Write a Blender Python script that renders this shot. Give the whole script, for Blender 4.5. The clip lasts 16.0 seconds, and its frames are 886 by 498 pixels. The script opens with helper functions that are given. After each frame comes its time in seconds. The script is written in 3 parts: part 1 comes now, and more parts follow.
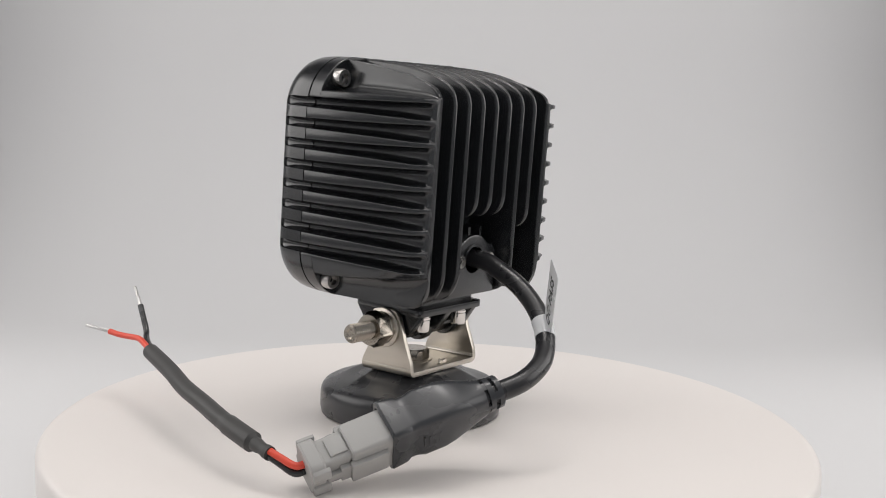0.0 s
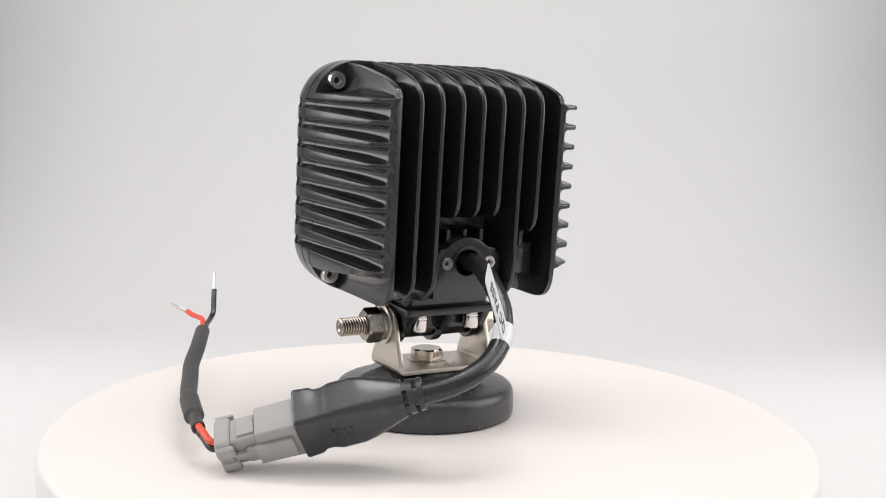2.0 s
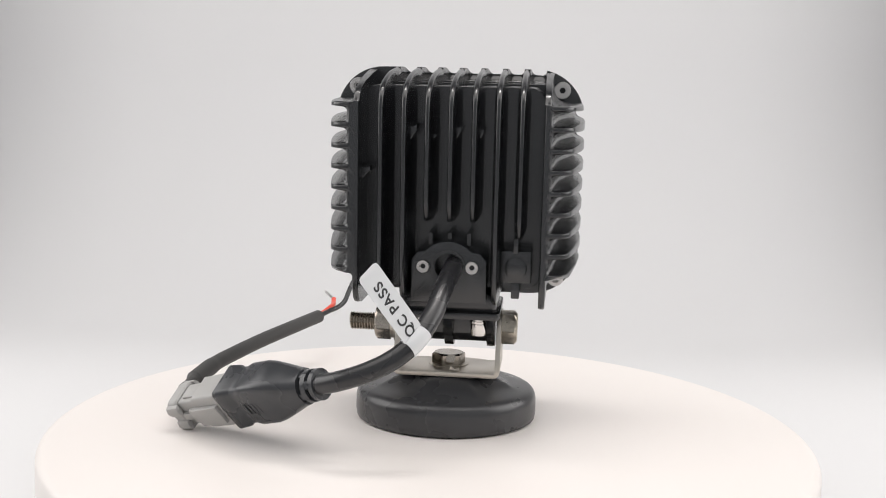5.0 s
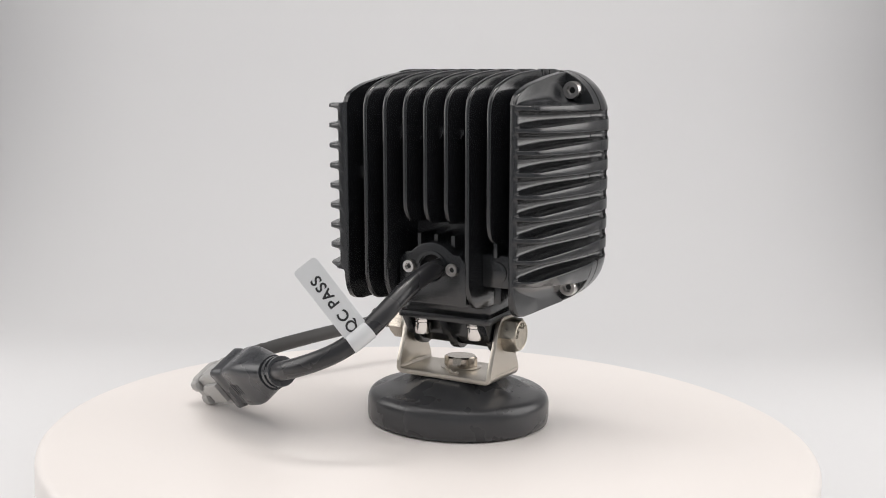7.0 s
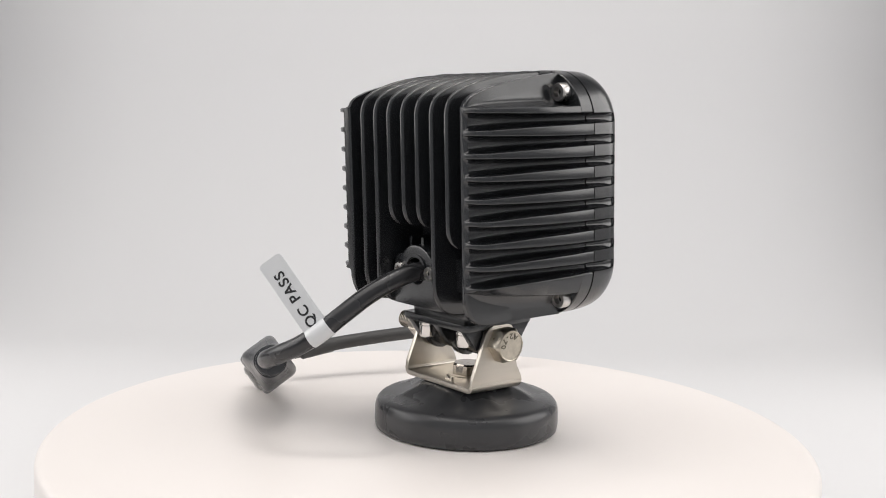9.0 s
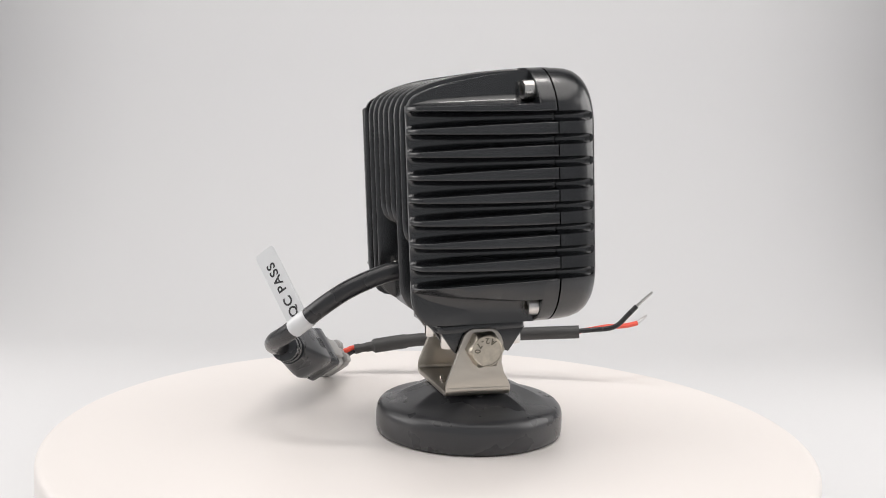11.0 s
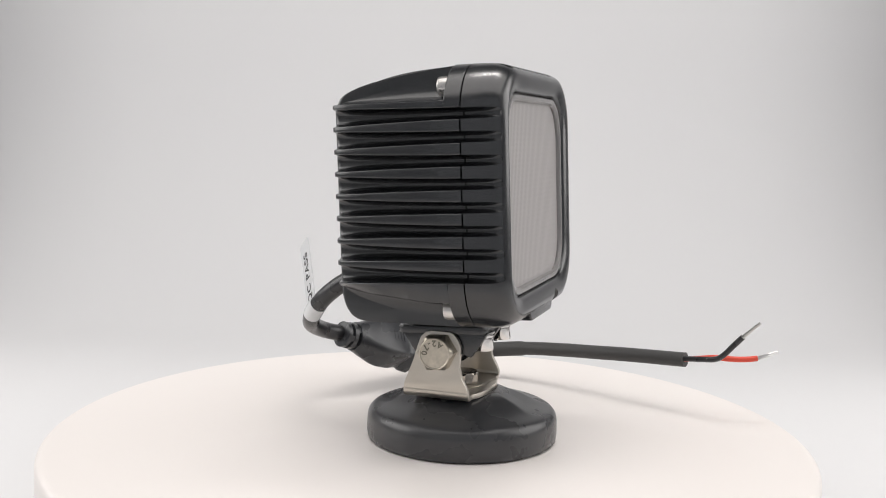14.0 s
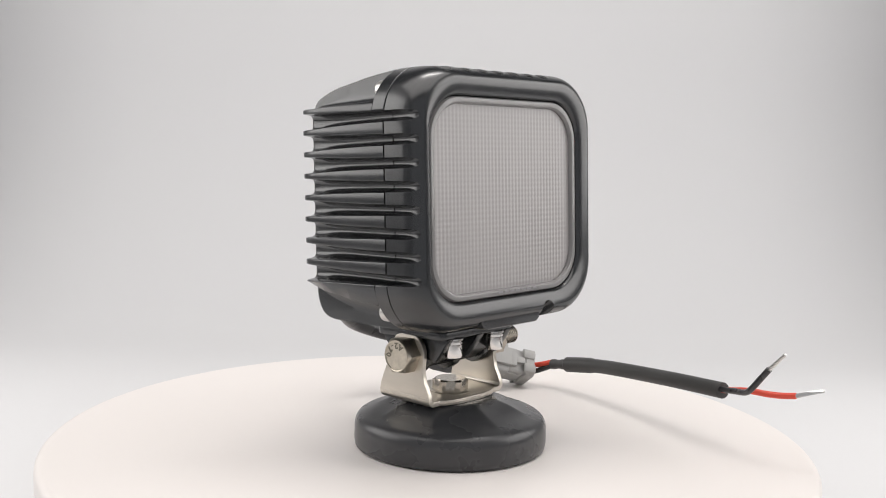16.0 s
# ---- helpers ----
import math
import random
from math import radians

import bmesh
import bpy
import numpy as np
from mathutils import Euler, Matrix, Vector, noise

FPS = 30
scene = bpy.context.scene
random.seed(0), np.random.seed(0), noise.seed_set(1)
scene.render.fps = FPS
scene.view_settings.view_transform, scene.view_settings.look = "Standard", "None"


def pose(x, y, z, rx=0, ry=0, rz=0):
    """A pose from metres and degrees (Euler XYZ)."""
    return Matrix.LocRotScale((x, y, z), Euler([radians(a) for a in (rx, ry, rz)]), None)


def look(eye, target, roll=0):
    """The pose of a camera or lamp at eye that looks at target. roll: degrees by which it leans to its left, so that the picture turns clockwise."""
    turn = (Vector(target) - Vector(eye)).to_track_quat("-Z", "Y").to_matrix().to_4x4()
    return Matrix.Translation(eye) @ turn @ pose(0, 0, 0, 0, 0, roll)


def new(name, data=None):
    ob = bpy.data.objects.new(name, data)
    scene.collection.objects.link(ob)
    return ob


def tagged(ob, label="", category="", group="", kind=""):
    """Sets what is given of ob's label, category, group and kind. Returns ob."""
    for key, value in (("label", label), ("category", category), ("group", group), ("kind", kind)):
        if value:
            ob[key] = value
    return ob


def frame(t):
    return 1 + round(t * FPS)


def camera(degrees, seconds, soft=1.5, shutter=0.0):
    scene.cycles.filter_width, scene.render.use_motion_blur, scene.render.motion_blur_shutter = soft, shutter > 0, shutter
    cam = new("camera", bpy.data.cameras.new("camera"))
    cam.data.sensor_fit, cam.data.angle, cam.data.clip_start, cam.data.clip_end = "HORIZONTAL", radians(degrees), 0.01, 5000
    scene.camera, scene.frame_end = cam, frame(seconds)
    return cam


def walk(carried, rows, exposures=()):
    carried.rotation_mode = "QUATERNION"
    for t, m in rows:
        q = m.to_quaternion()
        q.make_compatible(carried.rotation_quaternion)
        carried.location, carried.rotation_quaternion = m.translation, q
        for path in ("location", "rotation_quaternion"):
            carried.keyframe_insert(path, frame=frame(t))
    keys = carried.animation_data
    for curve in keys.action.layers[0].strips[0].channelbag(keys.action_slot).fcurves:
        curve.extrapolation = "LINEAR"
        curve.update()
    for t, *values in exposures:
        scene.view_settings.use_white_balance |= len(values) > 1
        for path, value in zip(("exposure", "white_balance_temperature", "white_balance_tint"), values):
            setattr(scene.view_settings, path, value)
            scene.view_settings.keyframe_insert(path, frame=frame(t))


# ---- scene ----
# The camera stands before a slowly turning display plate; its stand sags a little, so its tilt drifts.
cam = camera(45.96, 16.0, soft=1.0)
EYE = (0.0, -0.4447, 0.1299)
CAM_TILT = [(0, 7.053), (0.5, 7.049), (1, 7.064), (1.5, 6.891), (2, 7.002), (2.5, 6.968), (3, 7.017), (3.5, 7.028),
            (4, 6.985), (6.5, 6.725), (7, 6.781), (7.5, 6.746), (8, 6.769), (8.5, 6.717), (9, 6.561), (11.5, 6.561),
            (12, 6.611), (12.5, 6.572), (13, 6.558), (13.5, 6.567), (14, 6.545), (14.5, 6.611), (15, 6.468), (15.5, 6.304), (16, 6.289)]
EXPOSURES = [(0.0, -0.32), (0.5, -0.28), (1.0, -0.08), (1.5, 0.08), (2.5, 0.08), (4.0, 0.10), (6.5, -0.08), (7.0, -0.08), (7.5, -0.01), (9.0, -0.01), (11.5, -0.01), (16.0, -0.03)]
walk(cam, [(t, Matrix.Translation(EYE) @ pose(0, 0, 0, 90 - a, 0, -0.435) @ pose(0, 0, 0, 0, 0, 1.542)) for t, a in CAM_TILT], EXPOSURES)

# How far the plate has turned.
TURN = [(0, 0.72), (0.5, -5.01), (1, -10.76), (1.5, -16.56), (2, -22.37), (2.5, -28.16), (3, -33.93), (3.5, -39.64), (4, -45.42),
        (6.5, -74.49), (7, -80.16), (7.5, -85.84), (8, -91.54), (8.5, -97.25), (9, -102.94), (11.5, -131.22), (12, -136.98),
        (12.5, -142.77), (13, -148.62), (13.5, -154.53), (14, -160.42), (14.5, -166.36), (15, -172.25), (15.5, -178.01), (16, -183.64)]

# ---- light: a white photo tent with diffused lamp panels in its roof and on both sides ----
world = bpy.data.worlds.new("world")
scene.world = world
world.use_nodes = True
wbg = world.node_tree.nodes["Background"]
wbg.inputs[0].default_value = (0.55, 0.56, 0.58, 1)
wbg.inputs[1].default_value = 0.85


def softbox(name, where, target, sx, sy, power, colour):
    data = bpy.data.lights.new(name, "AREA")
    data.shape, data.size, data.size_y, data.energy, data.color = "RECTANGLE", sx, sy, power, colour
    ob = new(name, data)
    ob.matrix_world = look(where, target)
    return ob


softbox("roof_lamp", (0.0, -0.16, 0.80), (0, -0.16, 0), 1.16, 0.7, 5.25, (1.0, 0.965, 0.94))
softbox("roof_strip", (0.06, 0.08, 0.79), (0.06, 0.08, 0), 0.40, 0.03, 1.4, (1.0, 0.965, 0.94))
softbox("west_lamp", (-0.55, 0.02, 0.30), (0, 0, 0.12), 0.5, 0.42, 1.65, (1.0, 0.975, 0.955))
softbox("east_lamp", (0.55, 0.02, 0.30), (0, 0, 0.12), 0.5, 0.42, 1.65, (1.0, 0.975, 0.955))


# ---- materials ----
def mat(name, colour, rough=0.5, metal=0.0, grain=900.0, bump=0.15, vary=0.12, rvary=0.12, coat=0.0, spec=0.5, trans=0.0, blotch=60.0, stretch=(1, 1, 1), depth=0.0002):
    m = bpy.data.materials.new(name)
    m.use_nodes = True
    nt = m.node_tree
    b = nt.nodes["Principled BSDF"]
    co = nt.nodes.new("ShaderNodeTexCoord")
    mp = nt.nodes.new("ShaderNodeMapping")
    mp.inputs["Scale"].default_value = stretch
    nt.links.new(co.outputs["Object"], mp.inputs["Vector"])
    fine, big = nt.nodes.new("ShaderNodeTexNoise"), nt.nodes.new("ShaderNodeTexNoise")
    fine.inputs["Scale"].default_value, fine.inputs["Detail"].default_value = grain, 4
    big.inputs["Scale"].default_value, big.inputs["Detail"].default_value = blotch, 3
    for n in (fine, big):
        nt.links.new(mp.outputs[0], n.inputs["Vector"])
    ramp = nt.nodes.new("ShaderNodeMapRange")
    ramp.inputs["To Min"].default_value, ramp.inputs["To Max"].default_value = 1 - vary, 1 + vary
    nt.links.new(big.outputs["Fac"], ramp.inputs["Value"])
    mix = nt.nodes.new("ShaderNodeVectorMath")
    mix.operation = "SCALE"
    mix.inputs[0].default_value = colour
    nt.links.new(ramp.outputs[0], mix.inputs["Scale"])
    nt.links.new(mix.outputs[0], b.inputs["Base Color"])
    rr = nt.nodes.new("ShaderNodeMapRange")
    rr.inputs["To Min"].default_value, rr.inputs["To Max"].default_value = max(0.02, rough - rvary), min(1, rough + rvary)
    nt.links.new(big.outputs["Fac"], rr.inputs["Value"])
    nt.links.new(rr.outputs[0], b.inputs["Roughness"])
    bp = nt.nodes.new("ShaderNodeBump")
    bp.inputs["Strength"].default_value, bp.inputs["Distance"].default_value = bump, depth
    nt.links.new(fine.outputs["Fac"], bp.inputs["Height"])
    nt.links.new(bp.outputs[0], b.inputs["Normal"])
    b.inputs["Metallic"].default_value = metal
    b.inputs["Coat Weight"].default_value = coat
    b.inputs["Specular IOR Level"].default_value = spec
    b.inputs["Transmission Weight"].default_value = trans
    return m


BLACK = mat("black_powder_coat", (0.0135, 0.0145, 0.0163), 0.22, grain=1500, bump=0.08, spec=0.78, rvary=0.05)
RUBBER = mat("black_rubber", (0.040, 0.0405, 0.043), 0.28, grain=1200, bump=0.1)
PVC = mat("black_cable_jacket", (0.022, 0.022, 0.024), 0.27, grain=1000, bump=0.08)
SHRINK = mat("charcoal_heat_shrink", (0.050, 0.049, 0.048), 0.55, grain=900, bump=0.15)
BOOT = mat("dark_moulded_rubber", (0.037, 0.039, 0.043), 0.27, grain=1300, bump=0.12)
STEEL = mat("stainless_sheet", (0.56, 0.52, 0.46), 0.34, 1.0, grain=700, bump=0.06, vary=0.06, stretch=(1, 1, 8))
CHROME = mat("plated_steel", (0.70, 0.68, 0.66), 0.13, 1.0, grain=900, bump=0.02, vary=0.05, rvary=0.04)
WORN = mat("mottled_stainless", (0.52, 0.475, 0.40), 0.34, 1.0, grain=700, bump=0.12, vary=0.30, rvary=0.14, blotch=420)
NUT = mat("stained_stainless", (0.42, 0.38, 0.33), 0.22, 1.0, grain=900, bump=0.05, vary=0.12)
BRIGHT = mat("bright_steel", (0.60, 0.58, 0.56), 0.30, 1.0, grain=900, bump=0.05, vary=0.06)
GREY = mat("grey_nylon", (0.36, 0.355, 0.345), 0.48, grain=1200, bump=0.1, vary=0.05)
PAPER = mat("white_label_paper", (0.68, 0.69, 0.70), 0.26, grain=1500, bump=0.05, vary=0.03)
INK = mat("black_print", (0.02, 0.02, 0.022), 0.5, bump=0.0)
PRINT = mat("grey_print", (0.20, 0.195, 0.20), 0.4)
RED = mat("red_wire_jacket", (0.72, 0.075, 0.04), 0.42, grain=1200, bump=0.06)
TIN = mat("tinned_copper_strands", (0.62, 0.61, 0.60), 0.3, 1.0, grain=2500, bump=0.3)
STAMP = mat("dark_stamped_steel", (0.20, 0.185, 0.15), 0.45, 1.0)
# near-black colour that stands in for the shade inside screw sockets
SOCKET_SHADE = mat("painted_socket_shade", (0.012, 0.012, 0.013), 0.6)
PLATE = mat("white_plate_lacquer", (0.78, 0.738, 0.710), 0.42, grain=500, bump=0.02, vary=0.012, blotch=14, rvary=0.06)
TENT = mat("white_tent_cloth", (0.67, 0.67, 0.677), 0.85, grain=1800, bump=0.05, vary=0.01, blotch=3)
OVERHEAD = mat("grey_overhead_sheet", (0.16, 0.16, 0.165), 0.9, grain=1800, bump=0.05, vary=0.03, blotch=3)
REFLECT = mat("satin_reflector", (0.80, 0.79, 0.79), 0.45, 0.0, vary=0.05, blotch=40)


def lens_material(name, colour, rough, vary, trans):
    m = mat(name, colour, rough, grain=600, bump=0.03, vary=vary, rvary=0.05, trans=trans, blotch=45, stretch=(1, 1, 0.4))
    m.node_tree.nodes["Principled BSDF"].inputs["IOR"].default_value = 1.49
    return m


LENS = lens_material("prism_lens", (0.34, 0.324, 0.319), 0.30, 0.05, 0.0)
RIM = lens_material("clear_lens_rim", (0.46, 0.445, 0.44), 0.10, 0.03, 0.55)

# ---- mesh helpers, in millimetres ----
MM = 0.001


def part(name, bm, material, parent, label="", smooth=35.0):
    bmesh.ops.recalc_face_normals(bm, faces=bm.faces[:])
    bm.transform(Matrix.Scale(MM, 4))
    limit = radians(smooth)
    for f in bm.faces:
        f.smooth = True
    for e in bm.edges:
        e.smooth = len(e.link_faces) == 2 and e.calc_face_angle(9.0) < limit
    me = bpy.data.meshes.new(name)
    bm.to_mesh(me)
    bm.free()
    me.materials.append(material)
    ob = new(name, me)
    ob.parent = parent
    if label:
        ob["label"] = label
    return ob


def again(name, ob, parent, m=None):
    o = new(name, ob.data)
    o.parent = parent
    if m is not None:
        o.matrix_basis = m
    if "label" in ob:
        o["label"] = ob["label"]
    return o


def loft(bm, rings, caps=True, closed=True):
    rows = [[bm.verts.new(p) for p in r] for r in rings]
    n = len(rows[0])
    for a, b in zip(rows, rows[1:]):
        for i in range(n if closed else n - 1):
            j = (i + 1) % n
            bm.faces.new((a[i], a[j], b[j], b[i]))
    if caps:
        bm.faces.new(rows[0][::-1])
        bm.faces.new(rows[-1])
    return rows


def rrect(hw, hh, r, n=8, cx=0.0, cz=0.0):
    out = []
    for k, (sx, sz) in enumerate(((1, 1), (-1, 1), (-1, -1), (1, -1))):
        for i in range(n + 1):
            a = math.pi / 2 * (k + i / n)
            out.append((cx + sx * (hw - r) + r * math.cos(a), cz + sz * (hh - r) + r * math.sin(a)))
    return out


def lathe(bm, profile, seg=48, m=Matrix()):
    rings = [[m @ Vector((r * math.cos(2 * math.pi * k / seg), r * math.sin(2 * math.pi * k / seg), z)) for k in range(seg)] for r, z in profile]
    loft(bm, rings)


def prism(bm, outline, a, b, axis="x"):
    """An outline extruded from a to b. axis x: outline is (y, z); y: (x, z); z: (x, y)."""
    put = {"x": lambda u, v, w: (w, u, v), "y": lambda u, v, w: (u, w, v), "z": lambda u, v, w: (u, v, w)}[axis]
    loft(bm, [[put(u, v, a) for u, v in outline], [put(u, v, b) for u, v in outline]])


def bevel(bm, width, seg=2, angle=35.0):
    bmesh.ops.recalc_face_normals(bm, faces=bm.faces[:])
    edges = [e for e in bm.edges if len(e.link_faces) == 2 and e.calc_face_angle(0.0) > radians(angle)]
    bmesh.ops.bevel(bm, geom=edges, offset=width, segments=seg, profile=0.6, affect="EDGES", clamp_overlap=True)


def box(bm, lo, hi):
    prism(bm, [(lo[0], lo[1]), (hi[0], lo[1]), (hi[0], hi[1]), (lo[0], hi[1])], lo[2], hi[2], "z")


def cut(bm, cutter):
    """bm less the cutter's volume, as a new bmesh."""
    obs = []
    for b in (bm, cutter):
        bmesh.ops.recalc_face_normals(b, faces=b.faces[:])
        me = bpy.data.meshes.new("temp")
        b.to_mesh(me)
        b.free()
        obs.append(new("temp", me))
    mod = obs[0].modifiers.new("cut", "BOOLEAN")
    mod.operation, mod.solver, mod.object = "DIFFERENCE", "EXACT", obs[1]
    done = bpy.data.meshes.new_from_object(obs[0].evaluated_get(bpy.context.evaluated_depsgraph_get()))
    out = bmesh.new()
    out.from_mesh(done)
    for o in obs:
        me = o.data
        bpy.data.objects.remove(o)
        bpy.data.meshes.remove(me)
    bpy.data.meshes.remove(done)
    return out


def spline(points, steps=10):
    p = [Vector(q) for q in points]
    p = [p[0] * 2 - p[1]] + p + [p[-1] * 2 - p[-2]]
    out = []
    for i in range(1, len(p) - 2):
        for k in range(steps):
            t = k / steps
            out.append(0.5 * ((2 * p[i]) + (p[i + 1] - p[i - 1]) * t + (2 * p[i - 1] - 5 * p[i] + 4 * p[i + 1] - p[i + 2]) * t * t
                              + (3 * p[i] - p[i - 1] - 3 * p[i + 1] + p[i + 2]) * t ** 3))
    out.append(p[-2])
    return out


def tube(bm, pts, radius, seg=20):
    """A round tube along pts; radius is a number or a function of the share of the way."""
    pts = [Vector(q) for q in pts]
    rings, side = [], None
    for i, q in enumerate(pts):
        d = (pts[min(i + 1, len(pts) - 1)] - pts[max(i - 1, 0)]).normalized()
        side = d.orthogonal().normalized() if side is None else (side - d * side.dot(d)).normalized()
        up = d.cross(side)
        r = radius(i / (len(pts) - 1)) if callable(radius) else radius
        rings.append([q + (side * math.cos(2 * math.pi * k / seg) + up * math.sin(2 * math.pi * k / seg)) * r for k in range(seg)])
    loft(bm, rings)


def hex_head(bm, flat, h, m=Matrix(), turn=0.0):
    """A hexagon head from z = 0 to h with a chamfered round face."""
    rings = []
    n = 36
    for z, inset in ((0, 0), (h * 0.86, 0), (h, 1)):
        ring = []
        for k in range(n):
            a = 2 * math.pi * k / n + turn
            b = (a - turn) % (math.pi / 3) - math.pi / 6
            r = flat / 2 / math.cos(b)
            if inset:
                r = min(r, flat / 2) * 0.965
            ring.append(m @ Vector((r * math.cos(a), r * math.sin(a), z)))
        rings.append(ring)
    loft(bm, rings)


def cap_screw(bm, r, h, m=Matrix()):
    """A socket head from z = 0 to h, with a hexagonal socket."""
    n = 36
    rings = []
    for rad, z in ((r * 0.9, 0), (r, 0.2), (r, h * 0.82), (r * 0.93, h)):
        rings.append([m @ Vector((rad * math.cos(2 * math.pi * k / n), rad * math.sin(2 * math.pi * k / n), z)) for k in range(n)])
    for z in (h, h * 0.45):
        ring = []
        for k in range(n):
            a = 2 * math.pi * k / n
            b = a % (math.pi / 3) - math.pi / 6
            q = r * 0.5 / math.cos(b)
            ring.append(m @ Vector((q * math.cos(a), q * math.sin(a), z)))
        rings.append(ring)
    loft(bm, rings)


def words(name, text, size, material, parent, m, label="", deep=0.03, bold=0.0, spread=1.0):
    cu = bpy.data.curves.new(name, "FONT")
    cu.body, cu.size, cu.align_x, cu.align_y, cu.extrude, cu.offset = text, size * MM, "CENTER", "CENTER", deep * MM, bold * MM
    cu.space_character = spread
    tmp = new("temp", cu)
    me = bpy.data.meshes.new_from_object(tmp.evaluated_get(bpy.context.evaluated_depsgraph_get()))
    bpy.data.objects.remove(tmp)
    bpy.data.curves.remove(cu)
    me.materials.clear()
    me.materials.append(material)
    ob = new(name, me)
    ob.parent, ob.matrix_basis = parent, m
    if label:
        ob["label"] = label
    return ob


# ---- the setting: photo tent ----
def sheet(name, rings, material, thick=0.004, label=""):
    bm = bmesh.new()
    loft(bm, rings, caps=False, closed=False)
    bmesh.ops.recalc_face_normals(bm, faces=bm.faces[:])
    for f in bm.faces:
        f.smooth = True
    me = bpy.data.meshes.new(name)
    bm.to_mesh(me)
    bm.free()
    me.materials.append(material)
    ob = new(name, me)
    mod = ob.modifiers.new("cloth", "SOLIDIFY")
    mod.thickness, mod.offset = thick, 0
    return tagged(ob, label, "photo tent", kind="structure")


FLOOR = -0.045
HALF, BACK, TOP = 0.62, 0.62, 0.86


def sweep_profile():
    pts = [(-0.75, FLOOR), (-0.2, FLOOR), (BACK - 0.25, FLOOR)]
    for k in range(1, 13):
        a = math.pi / 2 * k / 12
        pts.append((BACK - 0.25 + 0.25 * math.sin(a), FLOOR + 0.25 - 0.25 * math.cos(a)))
    pts.append((BACK, TOP))
    return pts


sheet("backdrop", [[(x, y, z) for y, z in sweep_profile()] for x in (-HALF, -0.3, 0, 0.3, HALF)], TENT, label="seamless white cloth backdrop sweeping up behind the turntable")
sheet("wall_west", [[(-HALF - 0.004, y, FLOOR), (-HALF - 0.004, y, TOP)] for y in (-0.75, 0, BACK)], TENT, label="white cloth side wall of the photo tent")
sheet("wall_east", [[(HALF + 0.004, y, FLOOR), (HALF + 0.004, y, TOP)] for y in (-0.75, 0, BACK)], TENT, label="white cloth side wall of the photo tent")
# unseen sheet added overhead, dark so that glossy black parts mirror little light
sheet("dark_overhead", [[(x, -0.75, TOP + 0.004), (x, BACK, TOP + 0.004)] for x in (-HALF, HALF)], OVERHEAD, label="unseen grey sheet over the tent, added to darken upward reflections")


# ---- turntable ----
def make_turntable():
    root = tagged(new("turntable"), "round white lacquered display turntable, slowly turning", "turntable")
    bm = bmesh.new()
    R = 161.5
    prof = [(R - 3, -26), (R, -25), (R, -3.2)]
    for k in range(1, 7):
        a = math.pi / 2 * k / 6
        prof.append((R - 3.2 + 3.2 * math.cos(a), -3.2 + 3.2 * math.sin(a)))
    prof += [(120, 0), (60, 0), (20, 0)]
    lathe(bm, prof, 160)
    part("plate", bm, PLATE, root, "white lacquered plate with a rounded rim")
    bm = bmesh.new()
    lathe(bm, [(140, -43), (142, -42), (142, -27), (138, -26)], 96)
    part("foot", bm, PLATE, root)
    return root


turntable = make_turntable()

# ---- work light ----
BASE = (-0.0092, 0.0139)
FACING = 51.05
light = tagged(new("work_light"), "black finned LED work light on round magnetic base, cable attached", "work light")


def make_base():
    bm = bmesh.new()
    seg = 144
    rings = []
    for r, z in ((38.8, 0.0), (39.9, 0.5), (40.3, 3), (40.2, 8.8), (39.9, 10.4), (39.3, 11.7), (38.4, 12.7), (37.2, 13.4), (35.6, 13.9), (33.6, 14.4), (31.9, 14.9)):
        rings.append([(r * math.cos(2 * math.pi * k / seg), r * math.sin(2 * math.pi * k / seg), z) for k in range(seg)])
    # eight hollowed facets climb to the flat top
    for flat, hollow, z in ((28.0, 0.1, 15.8), (25.8, 0.3, 17.0), (23.2, 0.45, 18.3), (20.2, 0.4, 19.5), (17.9, 0.3, 20.3)):
        ring = []
        for k in range(seg):
            a = 2 * math.pi * k / seg
            b = (a + radians(16.5)) % (math.pi / 4) - math.pi / 8
            q = flat / math.cos(b) - hollow * (1 - abs(b) / (math.pi / 8)) ** 0.8
            ring.append((q * math.cos(a), q * math.sin(a), z))
        rings.append(ring)
    for r, z in ((16.5, 20.7), (13.0, 20.8)):
        rings.append([(r * math.cos(2 * math.pi * k / seg), r * math.sin(2 * math.pi * k / seg), z) for k in range(seg)])
    loft(bm, rings)
    part("magnetic_base", bm, RUBBER, light, "round black rubber-coated magnet base", 60)



make_base()

BX = 1.2          # middle of the bracket
HY, HZ = -2.6, 41.0   # pivot


